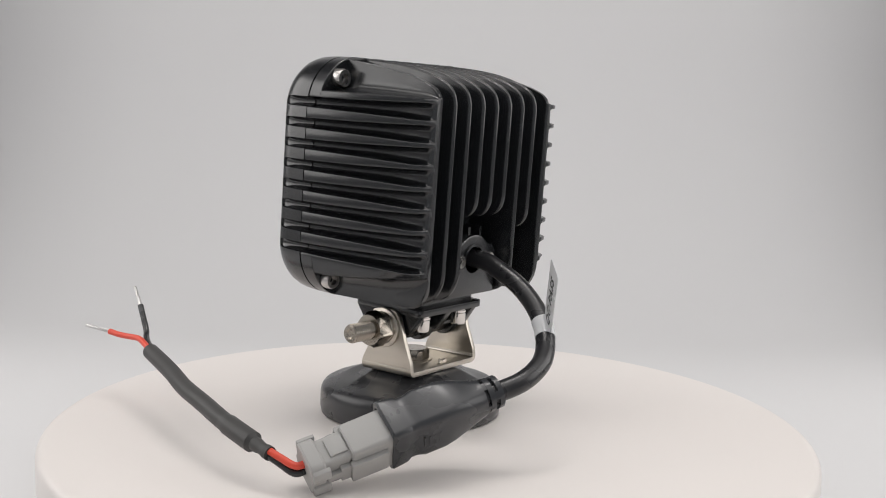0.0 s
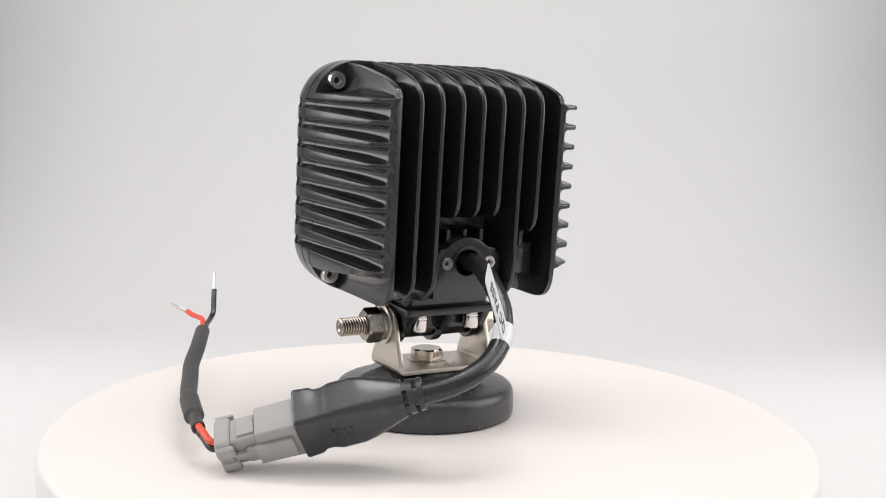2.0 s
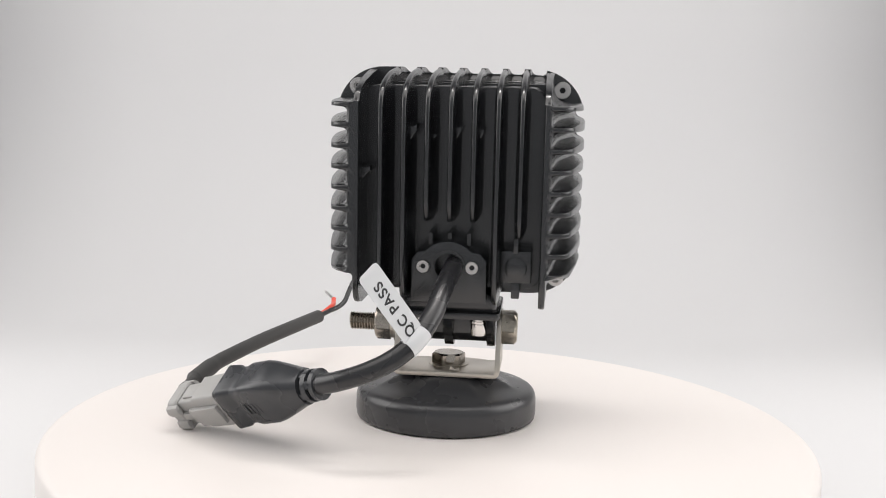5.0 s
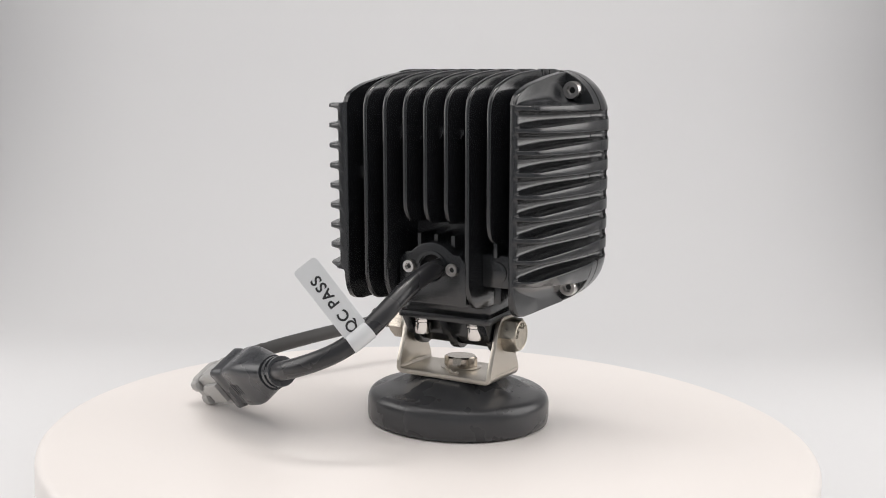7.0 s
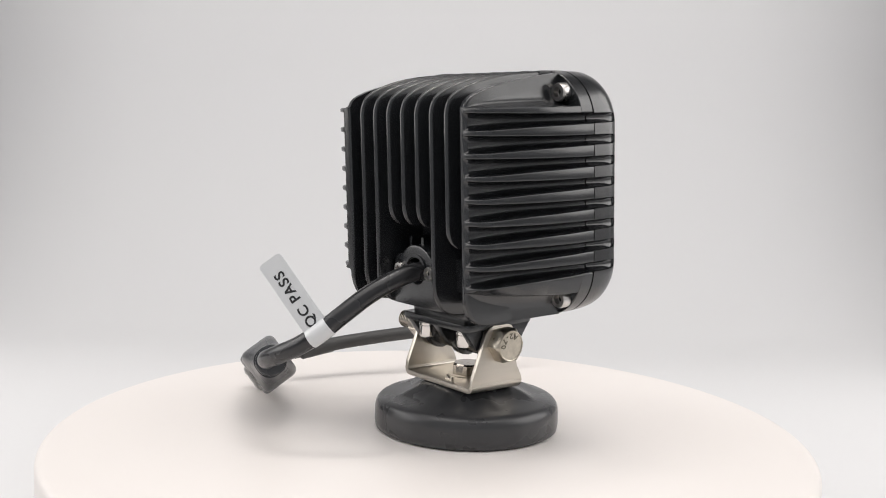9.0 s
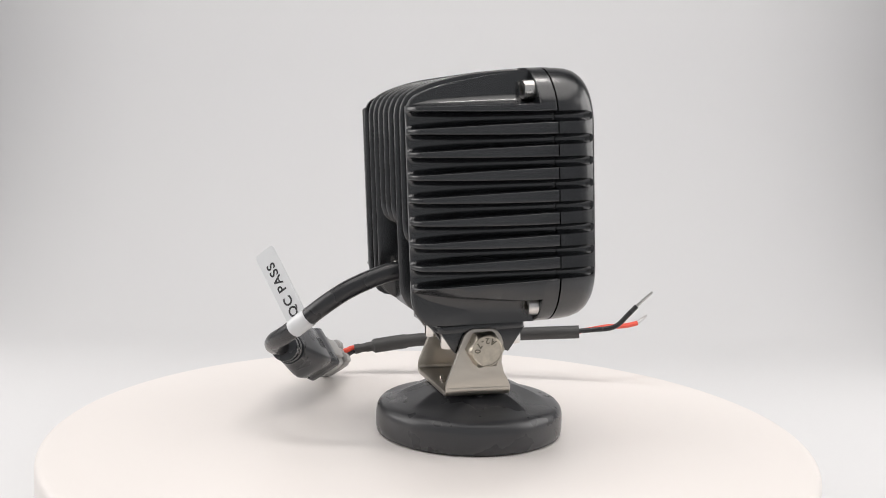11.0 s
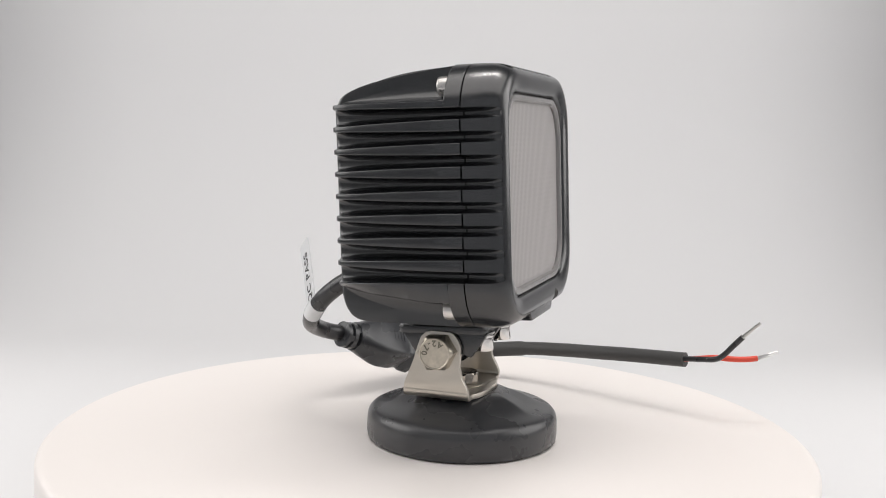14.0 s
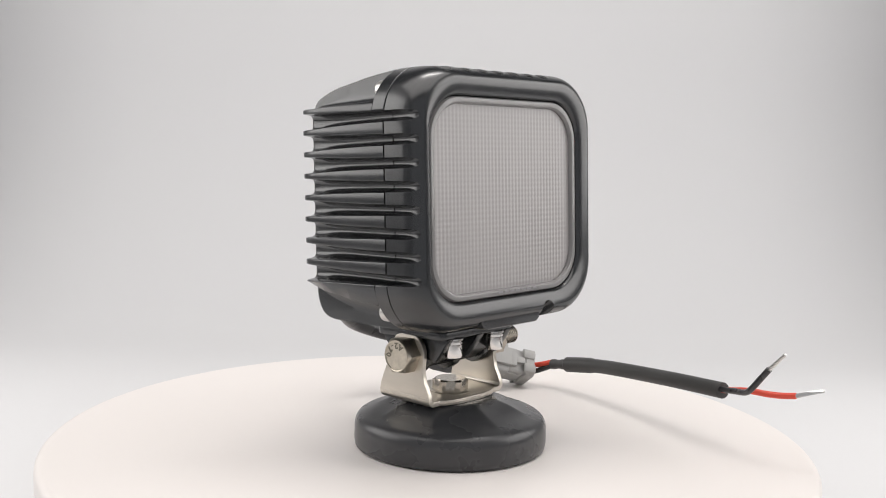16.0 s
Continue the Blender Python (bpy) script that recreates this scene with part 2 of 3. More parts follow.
def make_bracket():
    # folded strip: two ears and a floor, 2.2 thick
    bm = bmesh.new()
    lo, hi = BX - 23.2, BX + 23.2
    t, r = 2.2, 3.0
    strip = [(lo, 24.6), (lo, 20.8 + r)]
    for k in range(1, 6):
        a = math.pi / 2 * k / 5
        strip.append((lo + r - r * math.cos(a), 20.8 + r - r * math.sin(a)))
    for k in range(0, 6):
        a = math.pi / 2 * k / 5
        strip.append((hi - r + r * math.sin(a), 20.8 + r - r * math.cos(a)))
    strip.append((hi, 24.6))
    inner = [(hi - t, 24.6), (hi - t, 20.8 + r)]
    q = r - t
    for k in range(1, 6):
        a = math.pi / 2 * k / 5
        inner.append((hi - r + q * math.cos(a), 20.8 + r - q * math.sin(a)))
    for k in range(0, 6):
        a = math.pi / 2 * k / 5
        inner.append((lo + r - q * math.sin(a), 20.8 + r - q * math.cos(a)))
    inner.append((lo + t, 24.6))
    outline = strip + inner
    prism(bm, outline, -17.8, 10.0, "y")
    # stepped tongue at the floor's front
    prism(bm, [(lo + 6, 9.9), (hi - 6, 9.9), (hi - 10, 11.8), (hi - 16, 13.2), (lo + 16, 13.2), (lo + 10, 11.8)], 20.8, 23.0, "z")
    # ears narrowing to a round top
    ear = [(-17.8, 24.5), (10.0, 24.5), (9.0, 27.0), (7.0, 30.5), (5.9, 35.0), (6.2, 39.5), (6.4, 43.0), (5.2, 46.0), (3.2, 48.3), (1.0, 49.0), (-6.5, 49.0), (-8.8, 48.2), (-10.8, 46.0), (-12.2, 42.0), (-13.8, 36.3), (-17.4, 27.0)]
    for a, b in ((lo, lo + t), (hi - t, hi)):
        prism(bm, ear, a, b, "x")
    bevel(bm, 0.35, 2, 50)
    b = part("bracket", bm, STEEL, light, "brushed stainless steel U bracket")
    # small punched tab standing out of the floor
    bm = bmesh.new()
    prism(bm, [(2.2, 22.9), (6.8, 22.9), (6.6, 24.4), (4.8, 23.5), (2.9, 25.0)], -14.4, -13.2, "y")
    bevel(bm, 0.15, 1, 40)
    part("punched_tab", bm, STEEL, b, "small bent locking tab")


make_bracket()


def make_bolts():
    # base bolt
    bm = bmesh.new()
    hex_head(bm, 13.0, 4.8, Matrix.Translation((0.7, 0.0, 23.4)), 0.25)
    b = part("base_bolt", bm, NUT, light, "stainless hexagon bolt holding the bracket to the base")
    bm = bmesh.new()
    lathe(bm, [(8.6, 0), (8.9, 0.15), (8.9, 0.3), (8.6, 0.42)], 48, Matrix.Translation((0.7, 0.0, 22.95)))
    part("washer", bm, STEEL, b)
    # pivot bolt along x, head on +x
    to_x = Matrix.Translation((BX + 23.2, HY, HZ)) @ pose(0, 0, 0, 0, 90, 0)
    bm = bmesh.new()
    hex_head(bm, 13.4, 6.2, to_x @ Matrix.Translation((0, 0, 0.05)), radians(34))
    lathe(bm, [(6.4, 6.1), (6.4, 6.45), (6.1, 6.6), (5.8, 6.45), (5.7, 6.15)], 48, to_x)
    p = part("pivot_bolt", bm, WORN, light, "stainless pivot bolt with stamped hexagon head")
    face = Matrix.Translation(((BX + 23.2 + 6.26) * MM, HY * MM, HZ * MM)) @ pose(0, 0, 0, 90, 0, 90)
    for ch, a in zip("A2-70", (58, 92, 120, 148, 180)):
        m = face @ pose(0, 0, 0, 0, 0, a) @ Matrix.Translation((4.3 * MM, 0, 0.00003)) @ pose(0, 0, 0, 0, 0, 90)
        words("stamp", ch, 3.4, STAMP, p, m, "raised stamped marking", 0.16, 0.08)
    # threaded end with nut and washers on -x
    to_nx = Matrix.Translation((BX - 23.2, HY, HZ)) @ pose(0, 0, 0, 0, -90, 0)
    bm = bmesh.new()
    lathe(bm, [(8.2, 0), (8.6, 0.2), (8.6, 1.2), (8.2, 1.4)], 40, to_nx)
    lathe(bm, [(6.8, 1.3), (7.0, 1.5), (7.0, 2.8), (6.8, 3.0)], 40, to_nx)
    part("washer", bm, STEEL, p)
    bm = bmesh.new()
    hex_head(bm, 13.4, 7.0, to_nx @ Matrix.Translation((0, 0, 2.9)), 0.3)
    part("nut", bm, NUT, p, "stainless hexagon nut")
    # helical thread
    bm = bmesh.new()
    seg, turns, pitch = 24, 11, 1.25
    rows = []
    for i in range(turns * seg + 1):
        a = 2 * math.pi * i / seg
        z = 7.5 + pitch * i / seg
        row = []
        for r, dz in ((3.35, -0.5 * pitch), (4.0, -0.12), (4.0, 0.12), (3.35, 0.5 * pitch)):
            row.append(to_nx @ Vector((r * math.cos(a), r * math.sin(a), z + dz)))
        rows.append(row)
    loft(bm, rows, caps=False, closed=False)
    lathe(bm, [(3.3, 5), (3.36, 20.6), (3.9, 20.6), (3.5, 21.3), (2.2, 21.3), (1.5, 20.7)], 24, to_nx)
    part("threaded_end", bm, NUT, p, "threaded bolt end", 30)


make_bolts()

# The head leans back about the pivot.
HEAD = Matrix.Translation((0.0018, 0.0, 0.041)) @ pose(0, 0, 0, 3.3, 0, 0)
ZMID, HW, HH = 62.6, 54.9, 50.0
ZK = [93.5 - 8.5 * k for k in range(8)]     # grooves down each side
FIN_X = [-37.7] + [0.8 + 9.5 * (k - 4) for k in range(1, 8)] + [39.5]


def lift(ob):
    ob.matrix_basis = HEAD
    return ob


TOP_LINE = spline([(-36, 0, 96.0), (-35.5, 0, 98.8), (-33.8, 0, 102.3), (-30.6, 0, 104.9), (-26, 0, 106.9), (-19, 0, 109.0), (-10, 0, 110.7), (0, 0, 111.7), (12.5, 0, 112.4), (19, 0, 112.5)], 6)
LOW_LINE = spline([(-36, 0, 28.2), (-35.5, 0, 24.8), (-33.6, 0, 20.6), (-30.8, 0, 17.6), (-27, 0, 15.7), (-18, 0, 14.5), (0, 0, 14.0), (19, 0, 13.4)], 6)


def fin_top(y):
    return float(np.interp(y, [p.x for p in TOP_LINE], [p.z for p in TOP_LINE]))



def fin_low(y):
    return float(np.interp(y, [p.x for p in LOW_LINE], [p.z for p in LOW_LINE]))



def outer_drop(y):
    return float(np.interp(y, [-36, -30, -12, 12.6], [0.3, 1.4, 2.2, 1.0]))


def outer_low(y):
    return float(np.interp(y, [-36, -33, -28, -18, 12.6], [2.6, 2.4, 1.2, 0.2, 0.0]))


def floor_x(y):
    return float(np.interp(y, [-36, -28, -22, -14, -4, 6, 19.1], [41.2, 42.1, 42.5, 43.6, 45.5, 47.6, 50.0]))


def rib_x(y, s=-1):
    wide = float(np.interp(y, [-36, -20, 8, 17], [1.1, 1.1, 0.6, 0.0])) if s > 0 else 0.0
    return wide + float(np.interp(y, [-36.2, -35.8, -35.2, -34.2, -32.5, -30, -12, 4, 13, 19], [40.7, 41.8, 44.0, 46.2, 47.7, 48.9, 52.4, 54.3, 54.95, 55.05]))


def tip_half(y):
    return float(np.interp(y, [-36, -34, -10, 12.3, 18.9], [0.7, 0.95, 1.75, 2.17, 2.2]))


def inner_x(s, y):
    """The channel side of the outer plates, rounded at the rear."""
    return (36.3 if s < 0 else 38.0) + float(np.interp(y, [-36.2, -35.8, -35.2], [0.9, 0.35, 0.0]))


def flank(y, xo, to, edge=4.25):
    """Half of a rib's outline at y, from its tip down a rounded foot to the middle of the groove, as (x, v)."""
    fx = floor_x(y) - float(np.interp(y, [-36.2, -35.4], [0.9, 0.0]))
    tb = to + 0.28
    r = max(0.08, min(edge - tb - 0.15, (xo - fx) * 0.55, 2.3))
    q = min(0.45, to * 0.6, (xo - fx) * 0.4)
    out = [(xo, max(0.05, to - q))]
    for k in range(1, 4):
        a = math.pi / 2 * k / 3
        out.append((xo - q + q * math.cos(a), to - q + q * math.sin(a)))
    for k in range(0, 7):
        a = math.pi / 2 * k / 6
        out.append((fx + r - r * math.sin(a), tb + r - r * math.cos(a)))
    return out + [(fx, edge)]



def soften(ob, width=0.0004):
    mod = ob.modifiers.new("edge", "BEVEL")
    mod.width, mod.segments, mod.limit_method, mod.angle_limit = width, 2, "ANGLE", radians(45)
    return ob


LX = 1.4          # middle of the lens


def make_bezel():
    bm = bmesh.new()
    rings = []
    outer = [(19.4, 0.0), (24, 0.1), (28.5, 0.65), (31.4, 1.75), (33.6, 3.4), (34.9, 5.1), (35.5, 6.9), (35.6, 8.2)]
    for y, inset in outer:
        rings.append([(x, y, z) for x, z in rrect(HW - inset * 0.72, HH - inset * 0.72, 21 - inset * 0.4, 12, 0, ZMID)])
    for y, hw, hh, r in ((34.9, 46.5, 40.0, 17.6), (34.3, 45.7, 39.2, 17.0), (33.6, 45.2, 38.7, 16.5), (31.6, 44.95, 38.35, 16.3), (24.0, 44.9, 38.3, 16.1), (24.0, 30, 30, 12), (19.4, 30, 30, 12)):
        rings.append([(x, y, z) for x, z in rrect(hw, hh, r, 12, LX, 62.7)])
    rows = loft(bm, rings, caps=False)
    n = len(rows[0])
    for i in range(n):
        bm.faces.new((rows[-1][i], rows[-1][(i + 1) % n], rows[0][(i + 1) % n], rows[0][i]))
    c = bmesh.new()
    groove_cutters(c)
    # drain notch at the lower rim
    lathe(c, [(3.0, -16), (3.2, -6), (3.6, 0), (4.4, 8)], 24, Matrix.Translation((-21.5, 33.2, 14.6)) @ pose(0, 0, 0, -62, 0, 0))
    bm = cut(bm, c)
    # flat chin between the scooped corners
    chin = bmesh.new()
    prism(chin, [(-17.6, 20.4), (21.8, 20.4), (20.6, 17.0), (18.6, 13.6), (16.5, 12.3), (-14.5, 12.3), (-16.6, 13.6)], 20.0, 34.7, "y")
    bevel(chin, 1.0, 3, 30)
    me = bpy.data.meshes.new("temp")
    chin.to_mesh(me)
    chin.free()
    bm.from_mesh(me)
    bpy.data.meshes.remove(me)
    ob = lift(part("bezel", bm, BLACK, light, "black cast front bezel with rounded corners", 32))
    soften(ob)
    for z in ZK:
        for s in (1, -1):
            bm = bmesh.new()
            scoop(bm, s, z, [(19.5, 50.0, 2.3, 2.8), (24, 50.6, 2.25, 2.5), (28, 51.2, 2.15, 1.9), (30.5, 51.6, 2.05, 1.2), (32.4, 51.5, 1.85, 0.5), (33.2, 51.3, 1.5, 0.2), (34.0, 51.2, 0.9, 0.0)])
            part("groove_floor", bm, BLACK, ob, "", 40)
    return ob


def scoop(bm, s, z, rows):
    """The hollowed floor of a groove, rising steeply to the ribs on both sides."""
    rings = []
    for y, x, half, rise in rows:
        line = [half * k / 6 for k in range(-6, 7)]
        ring = [(s * (x + rise * abs(v / half) ** 2.6), y, z + v) for v in line]
        low = x - 0.3
        rings.append(ring + [(s * low, y, z + half), (s * low, y, z - half)])
    loft(bm, rings)


def groove_cutters(c):
    for z in ZK:
        for s in (1, -1):
            rings = []
            for y, x0, h in ((10, 43.6, 2.35), (19.1, 44.4, 2.35), (19.3, 47.0, 2.05), (24, 48.6, 2.05), (28, 49.5, 2.0), (30.6, 50.4, 1.9), (33.0, 51.0, 1.5), (34.0, 52.0, 0.8)):
                rings.append([(s * x0, y, z - h), (s * 62, y, z - h), (s * 62, y, z + h), (s * x0, y, z + h)])
            loft(c, rings)
    for a, b in zip(FIN_X, FIN_X[1:]):
        if not -28 < (a + b) / 2 < 36:
            continue
        rings = []
        for y, z0, h in ((10, 106.0, 3.6), (22, 106.6, 3.5), (29.5, 106.8, 3.3), (32.4, 107.6, 2.8), (33.7, 109.2, 1.7)):
            m = (a + b) / 2
            rings.append([(m - h, y, z0), (m + h, y, z0), (m + h, y, 125), (m - h, y, 125)])
        loft(c, rings)


bezel = make_bezel()


def make_housing():
    # front flange of the rear casting
    bm = bmesh.new()
    loft(bm, [[(x, y, z) for x, z in rrect(HW, HH, 21, 12, 0, ZMID)] for y in (12.5, 18.9)])
    c = bmesh.new()
    groove_cutters(c)
    bm = cut(bm, c)
    # core block
    loft(bm, [[(x, y, z) for x, z in rrect(w, 42.6, 6, 4, 0, 62.6)] for y, w in ((-13.5, 38.2), (12.6, 38.6))])
    # sealed joint behind the bezel
    loft(bm, [[(x, y, z) for x, z in rrect(45.4, 44.5, 16, 8, 0, ZMID)] for y in (18.0, 20.5)])
    ob = soften(lift(part("housing", bm, BLACK, light, "black die-cast housing with cooling ribs", 32)), 0.0003)
    return ob


housing = make_housing()


def make_corner_shells():
    # lips and scooped pockets round the four corner screws, each with half of the groove beside it
    for s in (1, -1):
        for up in (1, -1):
            bm = bmesh.new()
            rings = []
            mid = ZK[0] if up > 0 else ZK[-1]
            for y in (-36.2, -35.8, -35.2, -34.2, -32.5, -30, -26, -20, -12, -4, 4, 12.6):
                top = fin_top(y) - outer_drop(y) if up > 0 else fin_low(y) - outer_low(y)
                xo = min(rib_x(y, s) - 0.2, 53.9)
                xw = min(rib_x(y, s) - 0.1, 54.4)
                lip = 98.6 if up > 0 else float(np.interp(y, [-36, -30, -15, 5], [28.6, 28.0, 26.2, 23.8]))
                xi = (38.4 if s < 0 else 40.0) + 0.03 * (y + 36)
                h = max(0.3, (top - lip) * up)
                if up < 0:
                    xo = float(np.interp(y, [-36, -30, -20, 12], [42.4, 46.6, 50.4, 52.7]))
                    xw = rib_x(y, s) - 0.1
                ring = [(s * inner_x(s, y), y, lip + up * h), (s * xi, y, lip + up * h)]
                for k in range(1, 13):
                    a = math.pi / 2 * k / 12
                    ring.append((s * (xo - 1.0 - (xo - 1.0 - xi) * abs(math.cos(a)) ** 0.5), y, lip + up * h * (1 - math.sin(a) ** 0.5)))
                ring.append((s * xo, y, lip - up * 0.4))
                ring += [(s * x, y, mid + up * (4.25 - v)) for x, v in flank(y, xw, tip_half(y))]
                ring.append((s * inner_x(s, y), y, mid))
                rings.append(ring)
            loft(bm, rings)
            # the same groove's flank through the flange
            rings = []
            for y in (12.5, 18.85):
                half = flank(y, 53.6 if up > 0 else 54.4, tip_half(y)) + [(38.6, 4.25), (38.6, 0.05)]
                rings.append([(s * x, y, mid + up * (4.25 - v)) for x, v in half])
            loft(bm, rings)
            soften(part("corner_shell", bm, BLACK, housing, "", 40), 0.0006)



make_corner_shells()


def make_ribs():
    for s in (1, -1):
        bm = bmesh.new()
        rings = []
        for y in (-36.2, -35.8, -35.2, -34.2, -32.5, -30, -26, -18, -8, 2, 8, 12.7, 18.85):
            half = flank(y, rib_x(y, s), tip_half(y)) + [(inner_x(s, y), 4.25)]
            rings.append([(s * x, y, -v) for x, v in half[::-1]] + [(s * x, y, v) for x, v in half])
        loft(bm, rings)
        first = part("side_rib", bm, BLACK, housing, "", 40)
        for k in range(7):
            m = Matrix.Translation((0, 0, (ZK[k] - 4.25) * MM))
            if k == 0:
                first.matrix_basis = m
            else:
                again("side_rib", first, housing, m)



make_ribs()


def make_fins():
    def fin(end, side=0.0, tip=1.05, draft=0.08):
        """A cast fin: a rounded edge that thickens towards the core."""
        ys = [12.5, 6, 0, -6, -11.5, -16, -20, -24, -27, -29.5, -31.5, -33, -34.2, -35, -35.6, -36]
        out = [(y, fin_top(y) - side * outer_drop(y)) for y in ys]
        if end is None:
            out += [(-36, 80), (-36, 55)] + [(y, fin_low(y) - side * outer_low(y)) for y in (-36, -35.6, -35, -34.2, -33, -31.5, -29.5, -27, -23, -18, -12.5)]
            foot = 20.0
        else:
            out += [(-36, 80), (-36, end + 9), (-35.8, end + 6.6), (-35.1, end + 4.2), (-33.9, end + 2.2), (-32.4, end + 0.8), (-30.5, end), (-24, end - 0.6), (-18, end - 1.3), (-12.5, end - 2)]
            foot = end + 1.5
        rings = []
        for y, z in out:
            qy, qz = (y, 104.5) if y > -12.4 and z > 90 else (-12.4, min(104.5, max(z, foot)))
            way = Vector((0, qy - y, qz - z))
            deep = max(way.length, 0.6)
            way = way.normalized() if way.length > 0.01 else Vector((0, 0, 1))
            base = min(tip + draft * deep, 2.9)
            half = [(base, deep), (tip + draft * 1.2, 1.3), (tip * 0.95, 0.7), (tip * 0.66, 0.2), (tip * 0.25, 0.0)]
            half = [(w, min(d, deep)) for w, d in half]
            p = Vector((0, y, z))
            rings.append([p + way * d + Vector((w, 0, 0)) for w, d in half] + [p + way * d - Vector((w, 0, 0)) for w, d in half[::-1]])
        bm = bmesh.new()
        loft(bm, rings)
        return part("cooling_fin", bm, BLACK, housing, "", 50)
    full, shorts = fin(None), fin(50.5)
    hook = fin(44.0)
    edge, far_edge = fin(None, 1.0, 1.2, 0.005), fin(None, 1.0, 1.2, 0.005)
    f0, s0 = True, True
    for k, x in enumerate(FIN_X):
        m = Matrix.Translation((x * MM, 0, 0))
        if k in (3, 4, 5):
            if s0:
                shorts.matrix_basis, s0 = m, False
            else:
                again("cooling_fin", shorts, housing, m)
        elif k == 7:
            hook.matrix_basis = m
        elif k == 0:
            far_edge.matrix_basis = m
        elif k == 8:
            edge.matrix_basis = m
        elif f0:
            full.matrix_basis, f0 = m, False
        else:
            again("cooling_fin", full, housing, m)


make_fins()


def make_bosses():
    # small cast gussets on the fins' flanks
    for x, z, w, h in ((FIN_X[2], 86.5, 4.4, 4.2), (FIN_X[3], 85.0, 3.0, 1.4), (FIN_X[4], 86.8, 3.6, 3.6), (FIN_X[5], 86.5, 3.4, 2.8), (FIN_X[0], 69.5, 4.6, 3.4)):
        bm = bmesh.new()
        prism(bm, [(x + 0.6, z - h), (x + 1.8, z - h * 0.7), (x + w, z + h * 0.2), (x + w, z + h * 0.8), (x + 2.2, z + h * 0.5), (x + 0.6, z + h)], -26.5, -12.5, "y")
        bevel(bm, 0.4, 2, 40)
        part("gusset", bm, BLACK, housing)


make_bosses()


def make_gland():
    bm = bmesh.new()
    out = [(-15.2, 16.2), (16.4, 16.2), (16.4, 34.0), (13.5, 37.5)]
    for k in range(0, 9):
        a = math.pi * (0.22 + 0.56 * k / 8)
        out.append((0.3 + 12.6 * math.cos(a), 30.2 + 12.0 * math.sin(a)))
    out += [(-12.4, 37.5), (-15.2, 34.0)]
    prism(bm, out, -29.4, -12.5, "y")
    bevel(bm, 0.7, 2, 50)
    c = bmesh.new()
    lathe(c, [(5.7, -2), (5.7, 10)], 36, Matrix.Translation((0.4, -31, 31.4)) @ pose(0, 0, 0, -90, 0, 0))
    bm = cut(bm, c)
    # raised collar arch and little webs above it
    for dx in (-7.5, 0.5, 8.5):
        box(bm, (dx - 0.8, -26.0, 40.0), (dx + 0.8, -14, 45.0))
    arch = []
    for k in range(13):
        a = math.pi * (0.08 + 0.84 * k / 12)
        arch.append((0.3 + 7.3 * math.cos(a), 31.4 + 7.3 * math.sin(a)))
    for k in range(12, -1, -1):
        a = math.pi * (0.08 + 0.84 * k / 12)
        arch.append((0.3 + 6.1 * math.cos(a), 31.4 + 6.1 * math.sin(a)))
    prism(bm, arch, -30.1, -29.0, "y")
    g = lift(part("gland_plate", bm, BLACK, light, "black cast cable entry plate"))
    for x in (-10.0, 10.3):
        bm = bmesh.new()
        cap_screw(bm, 2.7, 1.9, Matrix.Translation((x, -29.4, 31.6)) @ pose(0, 0, 0, 90, 0, 0))
        screw = part("gland_screw", bm, BRIGHT, g, "small bright socket screw")
        # dark disc on the socket's floor, its shade painted in
        bm = bmesh.new()
        lathe(bm, [(1.15, 0), (1.15, 0.3)], 6, Matrix.Translation((x, -30.0, 31.6)) @ pose(0, 0, 0, 90, 0, 0))
        part("socket", bm, SOCKET_SHADE, screw)
    bm = bmesh.new()
    box(bm, (21.8, -25.6, 25.0), (34.8, -12.5, 38.4))
    box(bm, (27.0, -27.0, 37.5), (29.2, -14, 44))
    box(bm, (26.5, -25.0, 18.0), (30.0, -14, 26))
    bevel(bm, 0.6, 2, 50)
    lathe(bm, [(4.6, 0), (4.6, 0.8), (4.2, 1.0)], 32, Matrix.Translation((28.2, -25.5, 31.2)) @ pose(0, 0, 0, 90, 0, 0))
    lift(part("vent_plug", bm, BLACK, light, "square black boss with round vent plug"))
    for s in (1, -1):
        for z in (103.8, 20.7):
            bm = bmesh.new()
            cap_screw(bm, 3.7, 4.2, Matrix.Translation((s * 45.0, 12.6, z)) @ pose(0, 0, 0, 90, 0, 0))
            screw = part("corner_screw", bm, BRIGHT, housing, "bright steel socket screw")
            # painted shade at the bottom of the socket
            bm = bmesh.new()
            lathe(bm, [(1.4, 0), (1.4, 0.3)], 6, Matrix.Translation((s * 45.0, 10.7, z)) @ pose(0, 0, 0, 90, 0, 0))
            part("socket", bm, SOCKET_SHADE, screw)


make_gland()


